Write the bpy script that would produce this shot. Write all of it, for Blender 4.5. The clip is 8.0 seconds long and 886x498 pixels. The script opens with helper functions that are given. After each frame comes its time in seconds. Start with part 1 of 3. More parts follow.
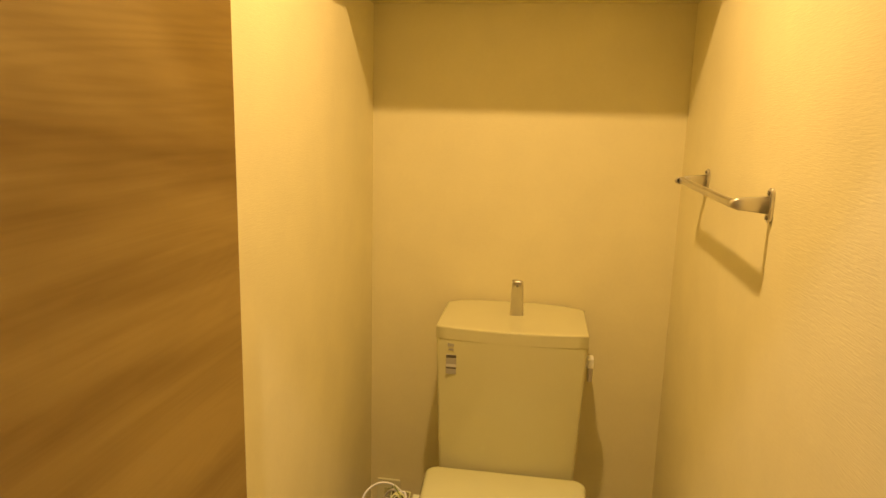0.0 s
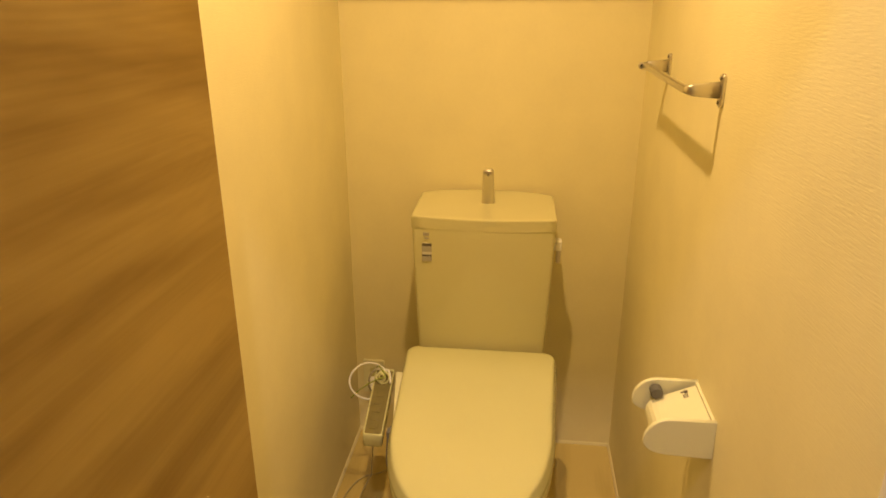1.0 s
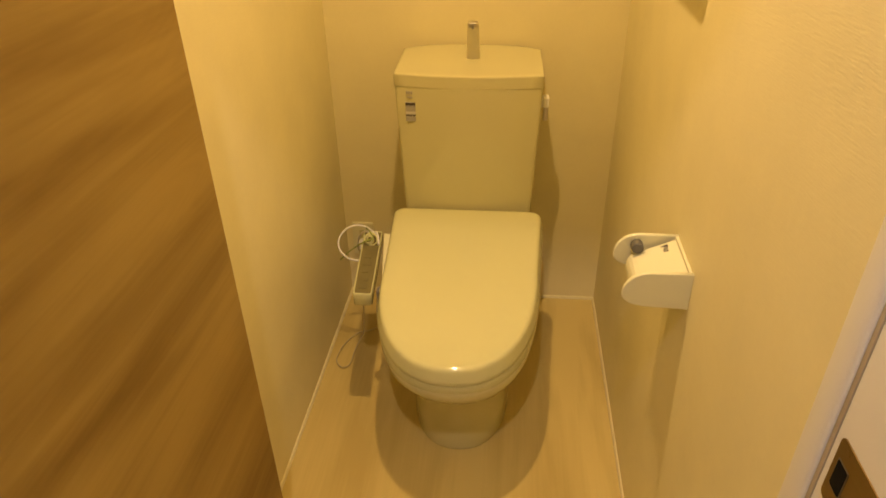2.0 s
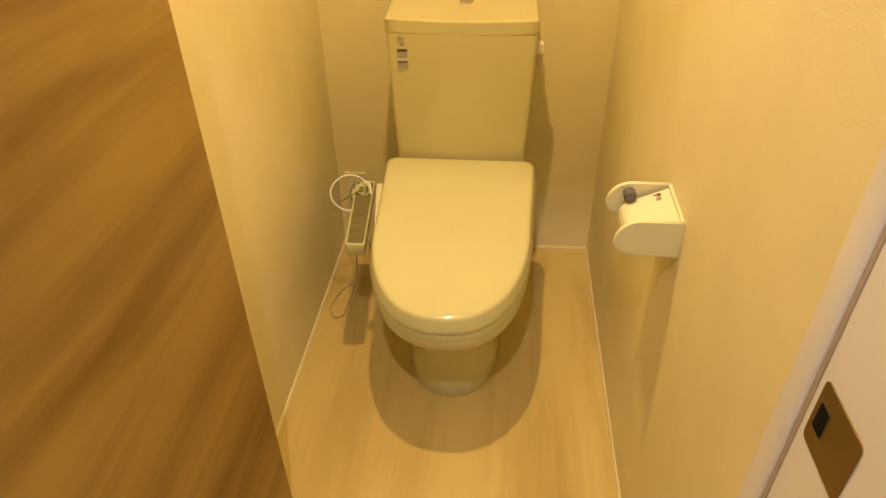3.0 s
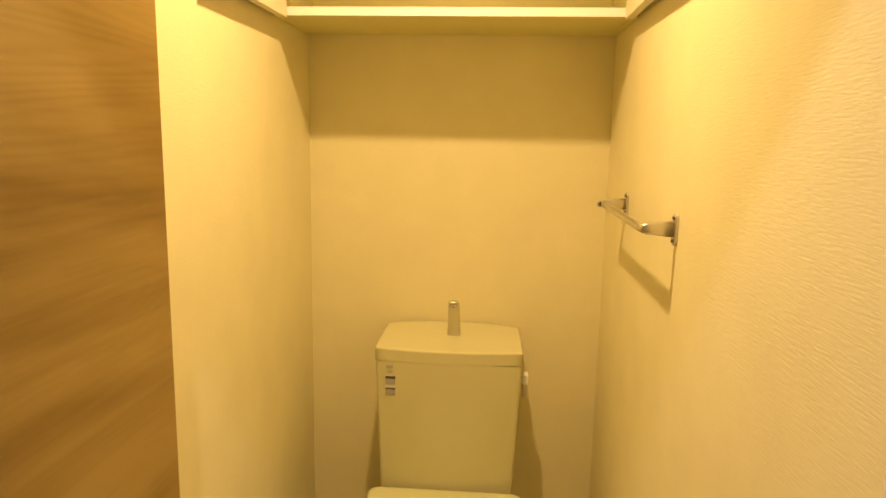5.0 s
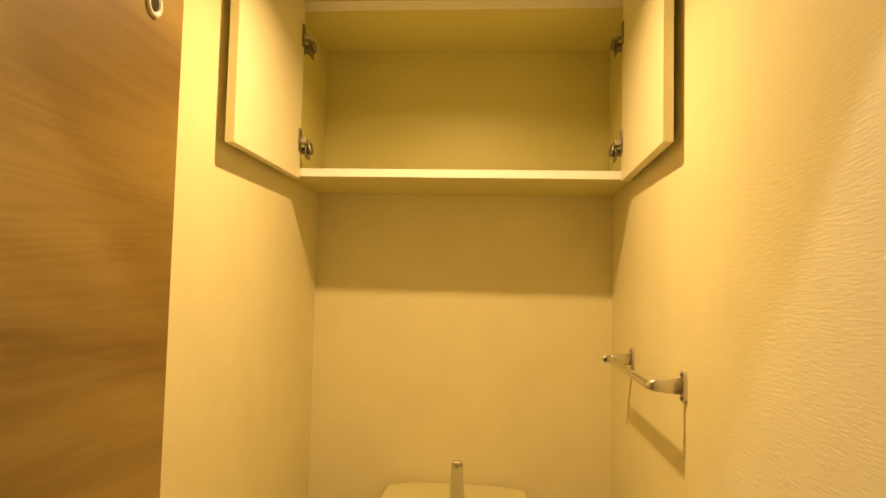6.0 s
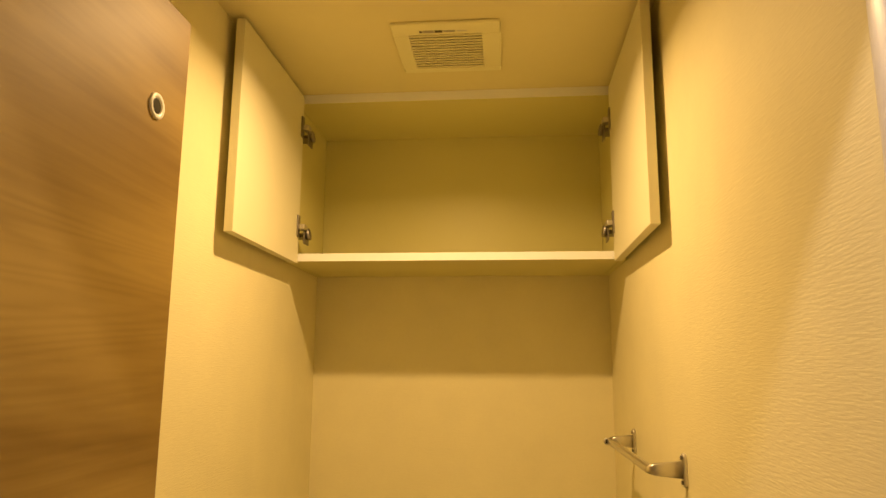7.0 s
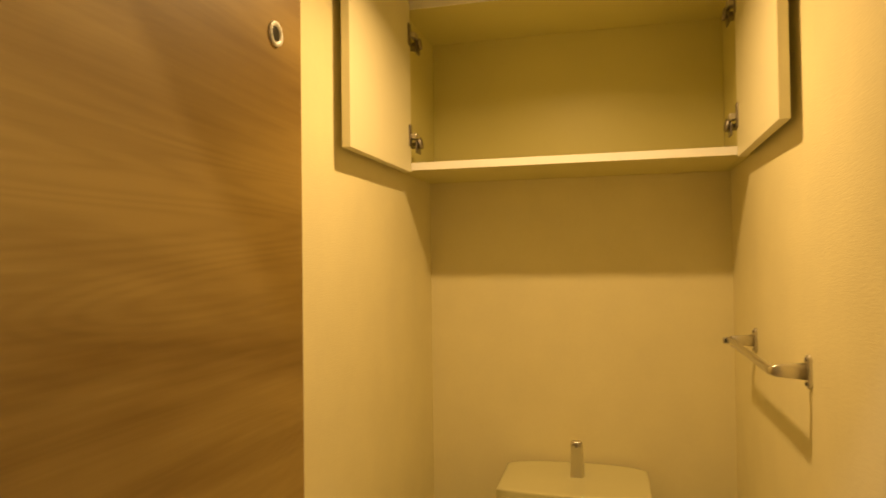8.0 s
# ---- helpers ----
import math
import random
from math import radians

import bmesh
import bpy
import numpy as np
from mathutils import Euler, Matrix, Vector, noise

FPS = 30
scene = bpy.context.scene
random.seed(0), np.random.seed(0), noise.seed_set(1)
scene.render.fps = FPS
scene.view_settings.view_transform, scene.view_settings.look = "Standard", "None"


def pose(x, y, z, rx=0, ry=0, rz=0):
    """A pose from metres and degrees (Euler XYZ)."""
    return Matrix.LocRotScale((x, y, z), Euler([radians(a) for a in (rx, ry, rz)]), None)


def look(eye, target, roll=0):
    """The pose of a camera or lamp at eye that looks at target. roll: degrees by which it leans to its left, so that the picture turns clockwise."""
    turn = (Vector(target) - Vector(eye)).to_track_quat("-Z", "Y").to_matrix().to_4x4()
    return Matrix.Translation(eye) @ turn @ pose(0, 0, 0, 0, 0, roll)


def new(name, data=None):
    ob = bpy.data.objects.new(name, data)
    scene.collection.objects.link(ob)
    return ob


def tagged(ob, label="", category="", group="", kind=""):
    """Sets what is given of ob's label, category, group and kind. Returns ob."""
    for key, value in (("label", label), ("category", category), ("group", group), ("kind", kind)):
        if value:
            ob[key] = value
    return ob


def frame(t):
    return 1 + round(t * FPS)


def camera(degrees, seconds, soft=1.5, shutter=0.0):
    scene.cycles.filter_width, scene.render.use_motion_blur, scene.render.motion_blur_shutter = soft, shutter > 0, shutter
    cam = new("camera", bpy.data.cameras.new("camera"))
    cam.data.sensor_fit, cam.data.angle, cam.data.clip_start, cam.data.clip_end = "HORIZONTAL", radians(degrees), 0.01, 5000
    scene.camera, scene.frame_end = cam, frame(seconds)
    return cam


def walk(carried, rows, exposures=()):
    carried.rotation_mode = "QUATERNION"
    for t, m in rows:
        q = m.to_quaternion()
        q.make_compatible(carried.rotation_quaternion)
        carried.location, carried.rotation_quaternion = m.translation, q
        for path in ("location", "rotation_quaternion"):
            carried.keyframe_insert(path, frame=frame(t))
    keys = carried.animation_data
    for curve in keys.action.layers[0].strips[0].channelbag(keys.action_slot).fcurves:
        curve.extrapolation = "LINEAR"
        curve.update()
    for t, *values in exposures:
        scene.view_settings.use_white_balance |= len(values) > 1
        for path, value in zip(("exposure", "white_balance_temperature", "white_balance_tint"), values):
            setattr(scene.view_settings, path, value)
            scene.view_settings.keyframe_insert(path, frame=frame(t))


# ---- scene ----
cam = camera(66.8, 8.0, shutter=0.2)
PATH = [
    (0, (0.071, -1.833, 1.354), (-0.227, 0.107, 0.971), 1.5),
    (0.5, (0.075, -1.873, 1.362), (-0.211, 0.053, 0.906), -0.3),
    (1, (0.091, -1.89, 1.375), (-0.127, -0.029, 0.676), -0.1),
    (1.5, (0.103, -1.883, 1.371), (-0.058, -0.091, 0.497), 0.0),
    (2, (0.109, -1.879, 1.367), (-0.073, -0.196, 0.302), -1.1),
    (2.2, (0.108, -1.875, 1.362), (-0.08, -0.239, 0.228), -0.8),
    (3.3, (0.115, -1.881, 1.36), (-0.033, -0.276, 0.175), -1.0),
    (3.5, (0.105, -1.893, 1.371), (-0.036, -0.273, 0.206), -0.9),
    (4, (0.106, -1.893, 1.377), (-0.037, -0.149, 0.409), 0.3),
    (4.5, (0.107, -1.894, 1.374), (-0.037, -0.003, 0.74), 0.8),
    (4.7, (0.111, -1.886, 1.377), (-0.041, 0.046, 0.883), 0.8),
    (5.8, (0.113, -1.869, 1.384), (-0.042, 0.124, 1.391), 1.8),
    (6, (0.11, -1.875, 1.384), (-0.063, 0.114, 1.503), 1.4),
    (6.5, (0.115, -1.883, 1.388), (-0.085, 0.087, 1.669), 0.9),
    (7, (0.128, -1.891, 1.395), (-0.056, 0.07, 1.741), 0.4),
    (7.5, (0.125, -1.903, 1.404), (-0.098, 0.069, 1.653), 0.6),
    (8, (0.122, -1.918, 1.415), (-0.383, 0.017, 1.455), -0.7),
]
EXPO = [(0.0, 0.15, 6440, 10), (1.0, 0.25, 6350, 9), (2.0, 0.22, 6350, 10), (2.8, 0.4, 6200, 9), (3.5, 0.57, 6050, 8), (4.5, 0.48, 6000, 7), (6.0, 0.02, 6400, 9),
        (6.5, -0.03, 6450, 10), (7.0, -0.18, 6500, 10), (7.5, -0.35, 6450, 10), (8.0, -0.38, 6650, 10)]
walk(cam, [(t, look(e, g, r)) for t, e, g, r in PATH], EXPO)

# ---------------------------------------------------------------- light
WARM = (1.0, 0.622, 0.262)
HALL = (1.0, 0.79, 0.70)
world = bpy.data.worlds.new("world")
scene.world = world
world.use_nodes = True
world.node_tree.nodes["Background"].inputs[0].default_value = (0.02, 0.018, 0.015, 1)
world.node_tree.nodes["Background"].inputs[1].default_value = 0.1


def lamp(name, place, colour, watts, radius):
    data = bpy.data.lights.new(name, "POINT")
    data.color, data.energy, data.shadow_soft_size = colour, watts, radius
    ob = new(name, data)
    ob.location = place
    return ob


LAMP_XYZ = (-0.018, -0.768, 2.0765)
down = bpy.data.lights.new("toilet_lamp_light", "AREA")
down.shape, down.size, down.color, down.energy = "DISK", 0.046, WARM, 9.0
down.spread = radians(153)
new("toilet_lamp_light", down).location = LAMP_XYZ
HALL_LAMP = (0.03, -2.030, 2.372)
lamp("hall_lamp_light", HALL_LAMP, HALL, 37.0, 0.022)

# ---------------------------------------------------------------- materials


def mat(name, colour, rough=0.5, metal=0.0, vary=0.0, scale=8.0, stretch=(1, 1, 1), bump=0.0, bump_scale=200.0,
        bump_stretch=(1, 1, 1), coat=0.0, rough_vary=0.0, fine=0.0, wavy=0.0):
    m = bpy.data.materials.new(name)
    m.use_nodes = True
    nt = m.node_tree
    b = nt.nodes["Principled BSDF"]
    b.inputs["Roughness"].default_value = rough
    b.inputs["Metallic"].default_value = metal
    b.inputs["Coat Weight"].default_value = coat
    b.inputs["Coat Roughness"].default_value = 0.08
    b.inputs["Base Color"].default_value = (*colour, 1)
    tc = nt.nodes.new("ShaderNodeTexCoord")

    def noise_tex(sc, st, detail=4.0, dist=0.0):
        mp = nt.nodes.new("ShaderNodeMapping")
        mp.inputs["Scale"].default_value = st
        nt.links.new(tc.outputs["Object"], mp.inputs[0])
        n = nt.nodes.new("ShaderNodeTexNoise")
        n.inputs["Scale"].default_value = sc
        n.inputs["Detail"].default_value = detail
        n.inputs["Distortion"].default_value = dist
        nt.links.new(mp.outputs[0], n.inputs["Vector"])
        return n

    if vary:
        n = noise_tex(scale, stretch)
        f = noise_tex(scale * 14, stretch)
        mixf = nt.nodes.new("ShaderNodeMath")
        mixf.operation = "MULTIPLY_ADD"
        mixf.inputs[1].default_value = fine
        nt.links.new(f.outputs[0], mixf.inputs[0])
        nt.links.new(n.outputs[0], mixf.inputs[2])
        ramp = nt.nodes.new("ShaderNodeValToRGB")
        ramp.color_ramp.elements[0].position, ramp.color_ramp.elements[1].position = 0.3, 0.7 + fine
        ramp.color_ramp.elements[0].color = (*[c * (1 - vary) for c in colour], 1)
        ramp.color_ramp.elements[1].color = (*[min(1, c * (1 + vary * 0.6)) for c in colour], 1)
        nt.links.new(mixf.outputs[0], ramp.inputs[0])
        nt.links.new(ramp.outputs[0], b.inputs["Base Color"])
    if rough_vary:
        n = noise_tex(scale * 2, (1, 1, 1))
        mr = nt.nodes.new("ShaderNodeMapRange")
        mr.inputs["To Min"].default_value, mr.inputs["To Max"].default_value = rough - rough_vary, rough + rough_vary
        nt.links.new(n.outputs[0], mr.inputs[0])
        nt.links.new(mr.outputs[0], b.inputs["Roughness"])
    if bump:
        n = noise_tex(bump_scale, bump_stretch, 3.0, wavy)
        bp = nt.nodes.new("ShaderNodeBump")
        bp.inputs["Strength"].default_value = bump
        bp.inputs["Distance"].default_value = 0.001
        nt.links.new(n.outputs[0], bp.inputs["Height"])
        nt.links.new(bp.outputs[0], b.inputs["Normal"])
    return m


def wood(name, dark, light, along, scale=1.0, rough=0.42, bump=0.12, veins=0.30, shift=(0, 0, 0)):
    """Printed wood grain that runs along one axis, with wide wavy bands and fine fibres."""
    m = bpy.data.materials.new(name)
    m.use_nodes = True
    nt = m.node_tree
    b = nt.nodes["Principled BSDF"]
    tc = nt.nodes.new("ShaderNodeTexCoord")
    st = [1.0, 1.0, 1.0]
    st[along] = 0.12

    def tex(sc, s, detail, dist=0.0):
        mp = nt.nodes.new("ShaderNodeMapping")
        mp.inputs["Location"].default_value = shift
        mp.inputs["Scale"].default_value = s
        nt.links.new(tc.outputs["Object"], mp.inputs[0])
        n = nt.nodes.new("ShaderNodeTexNoise")
        n.inputs["Scale"].default_value, n.inputs["Detail"].default_value = sc, detail
        n.inputs["Distortion"].default_value = dist
        nt.links.new(mp.outputs[0], n.inputs["Vector"])
        return n

    wide = tex(5.2 * scale, [v if v == 1 else 0.17 for v in st], 3.0, 0.9)
    mid = tex(13.0 * scale, [v if v == 1 else 0.11 for v in st], 4.0, 1.0)
    fibre = tex(150.0 * scale, [v if v == 1 else 0.03 for v in st], 3.0)
    a1 = nt.nodes.new("ShaderNodeMath")
    a1.operation = "MULTIPLY_ADD"
    a1.inputs[1].default_value = 0.42
    nt.links.new(mid.outputs[0], a1.inputs[0])
    nt.links.new(wide.outputs[0], a1.inputs[2])
    a2 = nt.nodes.new("ShaderNodeMath")
    a2.operation = "MULTIPLY_ADD"
    a2.inputs[1].default_value = 0.12
    nt.links.new(fibre.outputs[0], a2.inputs[0])
    nt.links.new(a1.outputs[0], a2.inputs[2])
    ramp = nt.nodes.new("ShaderNodeValToRGB")
    e = ramp.color_ramp.elements
    e[0].position, e[1].position = 0.57, 0.89
    e[0].color, e[1].color = (*dark, 1), (*light, 1)
    nt.links.new(a2.outputs[0], ramp.inputs[0])
    vein = tex(8.0 * scale, [v if v == 1 else 0.10 for v in st], 1.0, 0.6)
    spread = tex(2.2 * scale, [v if v == 1 else 0.35 for v in st], 1.0)
    off = nt.nodes.new("ShaderNodeMath")
    off.operation = "PINGPONG"
    off.inputs[1].default_value = 0.020
    nt.links.new(vein.outputs[0], off.inputs[0])
    line = nt.nodes.new("ShaderNodeMapRange")
    line.interpolation_type = "SMOOTHSTEP"
    line.inputs["From Min"].default_value, line.inputs["From Max"].default_value = 0.0, 0.017
    line.inputs["To Min"].default_value, line.inputs["To Max"].default_value = 1.0, 0.0
    nt.links.new(off.outputs[0], line.inputs[0])
    where = nt.nodes.new("ShaderNodeMapRange")
    where.inputs["From Min"].default_value, where.inputs["From Max"].default_value = 0.46, 0.64
    where.inputs["To Min"].default_value, where.inputs["To Max"].default_value = 0.0, veins
    nt.links.new(spread.outputs[0], where.inputs[0])
    amount = nt.nodes.new("ShaderNodeMath")
    amount.operation = "MULTIPLY"
    nt.links.new(line.outputs[0], amount.inputs[0])
    nt.links.new(where.outputs[0], amount.inputs[1])
    mix = nt.nodes.new("ShaderNodeMix")
    mix.data_type = "RGBA"
    nt.links.new(amount.outputs[0], mix.inputs[0])
    nt.links.new(ramp.outputs[0], mix.inputs[6])
    mix.inputs[7].default_value = (*[c * 0.55 for c in dark], 1)
    nt.links.new(mix.outputs[2], b.inputs["Base Color"])
    b.inputs["Roughness"].default_value = rough
    b.inputs["Specular IOR Level"].default_value = 0.35
    bp = nt.nodes.new("ShaderNodeBump")
    bp.inputs["Strength"].default_value, bp.inputs["Distance"].default_value = bump, 0.001
    nt.links.new(a2.outputs[0], bp.inputs["Height"])
    nt.links.new(bp.outputs[0], b.inputs["Normal"])
    return m


def glow(name, colour, strength):
    m = bpy.data.materials.new(name)
    m.use_nodes = True
    b = m.node_tree.nodes["Principled BSDF"]
    b.inputs["Base Color"].default_value = (0.8, 0.8, 0.8, 1)
    b.inputs["Emission Color"].default_value = (*colour, 1)
    b.inputs["Emission Strength"].default_value = strength
    return m


WALLPAPER = mat("wallpaper", (0.815, 0.750, 0.450), 0.62, vary=0.06, scale=8.0, bump=0.38, bump_scale=430.0,
                bump_stretch=(0.10, 0.10, 1.0), fine=0.3, wavy=0.30)
CEILING = mat("ceiling_paper", (0.81, 0.740, 0.420), 0.75, vary=0.04, scale=3.0, bump=0.4, bump_scale=180.0, fine=0.3)
FLOORING = wood("whitewashed_floor_vinyl", (0.46, 0.357, 0.117), (0.64, 0.517, 0.192), 1, 0.9, 0.38, 0.08, 0.0)
DOORWOOD = wood("oak_print_door", (0.182, 0.104, 0.0165), (0.362, 0.243, 0.061), 1, 1.0, 0.50, 0.05, 0.12, (0.0, 1.9, 5.13))
HALLWOOD = wood("hall_floor_wood", (0.30, 0.20, 0.11), (0.5, 0.37, 0.22), 1, 1.0)
FRAMEWHITE = mat("frame_white_laminate", (0.79, 0.79, 0.81), 0.35, vary=0.03, scale=5, rough_vary=0.05)
CAULK = mat("caulk_white", (0.74, 0.675, 0.390), 0.4)
CERAMIC = mat("white_ceramic", (0.630, 0.602, 0.340), 0.05, vary=0.015, scale=4)
PLASTIC = mat("white_plastic", (0.615, 0.605, 0.315), 0.12, vary=0.02, scale=6, rough_vary=0.04)
PLASTIC2 = mat("white_holder_plastic", (0.76, 0.738, 0.480), 0.35, vary=0.02, scale=10, rough_vary=0.05)
VENTWHITE = mat("vent_white_plastic", (0.86, 0.82, 0.50), 0.4, vary=0.02, scale=10)
PANELGREY = mat("control_panel_grey", (0.17, 0.148, 0.062), 0.16, vary=0.08, scale=25)
GREY = mat("grey_plastic", (0.25, 0.24, 0.22), 0.45, vary=0.06, scale=20)
DARKGREY = mat("dark_grey_plastic", (0.12, 0.115, 0.10), 0.45)
DARK = mat("dark_grey", (0.05, 0.048, 0.045), 0.5)
BLACK = mat("black_hole", (0.008, 0.008, 0.008), 0.8)
BLACK.node_tree.nodes["Principled BSDF"].inputs["Specular IOR Level"].default_value = 0.1
SEAL = mat("door_seal_rubber", (0.43, 0.375, 0.30), 0.6, vary=0.08, scale=20)
CHROME = mat("chrome", (0.66, 0.63, 0.56), 0.30, 1.0, rough_vary=0.04)
STEEL = mat("hinge_nickel", (0.30, 0.275, 0.24), 0.40, 1.0, rough_vary=0.06)
NICKEL = mat("bright_nickel", (0.62, 0.59, 0.54), 0.3, 1.0, rough_vary=0.05)
BRUSHED = mat("strike_plate_metal", (0.29, 0.205, 0.085), 0.40, 1.0, vary=0.06, scale=20, stretch=(1, 1, 8), rough_vary=0.06)
# Inner boards: dim bounced light put into the colour, yellower than the doors
CABSHADE = mat("cabinet_melamine_shade_tinted", (0.690, 0.645, 0.270), 0.42, vary=0.02, scale=5, rough_vary=0.04)
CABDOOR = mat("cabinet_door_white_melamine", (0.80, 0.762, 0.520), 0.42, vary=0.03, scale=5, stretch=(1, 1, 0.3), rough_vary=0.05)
EDGEWHITE = mat("white_edge_band", (0.92, 0.92, 0.88), 0.3)
GREENWIRE = mat("earth_wire_green", (0.30, 0.36, 0.06), 0.45)
CABLE = mat("dull_cable", (0.44, 0.385, 0.22), 0.5)
PALEGREEN = mat("pale_green_wire", (0.66, 0.65, 0.30), 0.45)
CORD = mat("white_cord", (0.78, 0.77, 0.72), 0.4)
INK = mat("label_ink", (0.10, 0.085, 0.07), 0.6)
LABELGREY = mat("label_grey", (0.38, 0.36, 0.31), 0.5, vary=0.1, scale=60)
LABELPALE = mat("label_pale", (0.62, 0.60, 0.54), 0.5)
PAPER = mat("white_flap", (0.76, 0.738, 0.490), 0.5, vary=0.02, scale=20)
GLASSLENS = mat("smoked_lens", (0.025, 0.024, 0.018), 0.3)
LAMPGLASS = glow("lamp_glass", WARM, 6.0)
HALLGLASS = glow("hall_lamp_glass", HALL, 4.0)

# ---------------------------------------------------------------- mesh helpers
BASE = {}


def thing(name, base, label, category, group="", kind=""):
    ob = new(name)
    ob.location = base
    ob.empty_display_size = 0.05
    BASE[ob] = Vector(base)
    return tagged(ob, label, category, group, kind)


def part(name, bm, material, parent, label=""):
    base = BASE[parent]
    bmesh.ops.translate(bm, verts=bm.verts, vec=-base)
    bmesh.ops.recalc_face_normals(bm, faces=bm.faces)
    me = bpy.data.meshes.new(name)
    bm.to_mesh(me)
    bm.free()
    me.materials.append(material)
    ob = new(name, me)
    ob.parent = parent
    BASE[ob] = base
    if label:
        tagged(ob, label)
    return ob


def solid(name, bm, material, label, category, kind="structure"):
    bmesh.ops.recalc_face_normals(bm, faces=bm.faces)
    me = bpy.data.meshes.new(name)
    bm.to_mesh(me)
    bm.free()
    me.materials.append(material)
    ob = new(name, me)
    BASE[ob] = Vector((0, 0, 0))
    return tagged(ob, label, category, "", kind)


def box(x0, x1, y0, y1, z0, z1, bevel=0.0, seg=2):
    bm = bmesh.new()
    bmesh.ops.create_cube(bm, size=1.0)
    for v in bm.verts:
        v.co = Vector((x0 + (v.co.x + 0.5) * (x1 - x0), y0 + (v.co.y + 0.5) * (y1 - y0), z0 + (v.co.z + 0.5) * (z1 - z0)))
    if bevel:
        bmesh.ops.bevel(bm, geom=bm.edges[:], offset=bevel, segments=seg, profile=0.5, affect="EDGES")
        for f in bm.faces:
            f.smooth = f.calc_area() < 4e-5
    return bm


def join(*bms):
    out = bmesh.new()
    for bm in bms:
        me = bpy.data.meshes.new("tmp")
        bm.to_mesh(me)
        bm.free()
        out.from_mesh(me)
        bpy.data.meshes.remove(me)
    return out


def loft(rings, cap0=True, cap1=True, closed=True, smooth=True):
    """Skin of faces over rings that all have the same number of points."""
    bm = bmesh.new()
    vs = [[bm.verts.new(p) for p in r] for r in rings]
    n = len(vs[0])
    for a, b in zip(vs, vs[1:]):
        for i in range(n if closed else n - 1):
            j = (i + 1) % n
            bm.faces.new((a[i], a[j], b[j], b[i])).smooth = smooth
    if cap0:
        bm.faces.new(list(reversed(vs[0])))
    if cap1:
        bm.faces.new(vs[-1])
    return bm


def tube(points, r, seg=10, cap=True):
    pts = [Vector(p) for p in points]
    rings, side = [], None
    for i, p in enumerate(pts):
        d = (pts[min(i + 1, len(pts) - 1)] - pts[max(i - 1, 0)]).normalized()
        if side is None:
            side = d.cross(Vector((0, 0, 1)) if abs(d.z) < 0.9 else Vector((1, 0, 0))).normalized()
        side = (side - d * side.dot(d)).normalized()
        up = d.cross(side)
        rings.append([p + r * (math.cos(a) * side + math.sin(a) * up) for a in (2 * math.pi * k / seg for k in range(seg))])
    return loft(rings, cap, cap)


def curve(points, n=8):
    """Catmull-Rom through points."""
    p = [Vector(q) for q in points]
    p = [2 * p[0] - p[1]] + p + [2 * p[-1] - p[-2]]
    out = []
    for i in range(1, len(p) - 2):
        for k in range(n):
            t = k / n
            out.append(0.5 * (2 * p[i] + (p[i + 1] - p[i - 1]) * t + (2 * p[i - 1] - 5 * p[i] + 4 * p[i + 1] - p[i + 2]) * t * t
                              + (3 * p[i] - p[i - 1] - 3 * p[i + 1] + p[i + 2]) * t ** 3))
    return out + [p[-2]]


def plate(outline, axis, a, b, bevel=0.0):
    """A flat outline of (u, v) pairs given depth from a to b along an axis."""
    def put(u, v, w):
        return {"x": (w, u, v), "y": (u, w, v), "z": (u, v, w)}[axis]
    if not bevel:
        return loft([[put(u, v, a) for u, v in outline], [put(u, v, b) for u, v in outline]], smooth=False)
    cu = sum(u for u, v in outline) / len(outline)
    cv = sum(v for u, v in outline) / len(outline)
    def inset(d):
        res = []
        for u, v in outline:
            q = Vector((u - cu, v - cv))
            q *= max(0.0, 1 - d / max(q.length, 1e-6))
            res.append((cu + q.x, cv + q.y))
        return res
    s = bevel if b > a else -bevel
    rings = []
    for w, d in ((a, bevel), (a + 0.3 * s, 0.3 * bevel), (a + s, 0), (b - s, 0), (b - 0.3 * s, 0.3 * bevel), (b, bevel)):
        rings.append([put(u, v, w) for u, v in inset(d)])
    return loft(rings)


def rounded(u0, u1, v0, v1, r, n=5):
    pts = []
    for cu, cv, a0 in ((u1 - r, v1 - r, 0), (u0 + r, v1 - r, 90), (u0 + r, v0 + r, 180), (u1 - r, v0 + r, 270)):
        for k in range(n + 1):
            a = radians(a0 + 90 * k / n)
            pts.append((cu + r * math.cos(a), cv + r * math.sin(a)))
    return pts


def disc(c, axis, r, w0, w1, seg=28, bevel=0.0):
    return plate([(c[0] + r * math.cos(2 * math.pi * k / seg), c[1] + r * math.sin(2 * math.pi * k / seg)) for k in range(seg)],
                 axis, w0, w1, bevel)


def ring_mesh(c, axis, r_out, r_in, w0, w1, seg=36):
    def put(u, v, w):
        return {"x": (w, u, v), "y": (u, w, v), "z": (u, v, w)}[axis]
    bm = bmesh.new()
    prof = [(r_in, w0), (r_out, w0), (r_out - 0.1 * (r_out - r_in), w1), (r_in + 0.35 * (r_out - r_in), w1), (r_in, w0 + 0.3 * (w1 - w0))]
    rows = [[bm.verts.new(put(c[0] + r * math.cos(2 * math.pi * k / seg), c[1] + r * math.sin(2 * math.pi * k / seg), w)) for k in range(seg)]
            for r, w in prof]
    for a, b in zip(rows, rows[1:] + rows[:1]):
        for i in range(seg):
            bm.faces.new((a[i], a[(i + 1) % seg], b[(i + 1) % seg], b[i])).smooth = True
    return bm


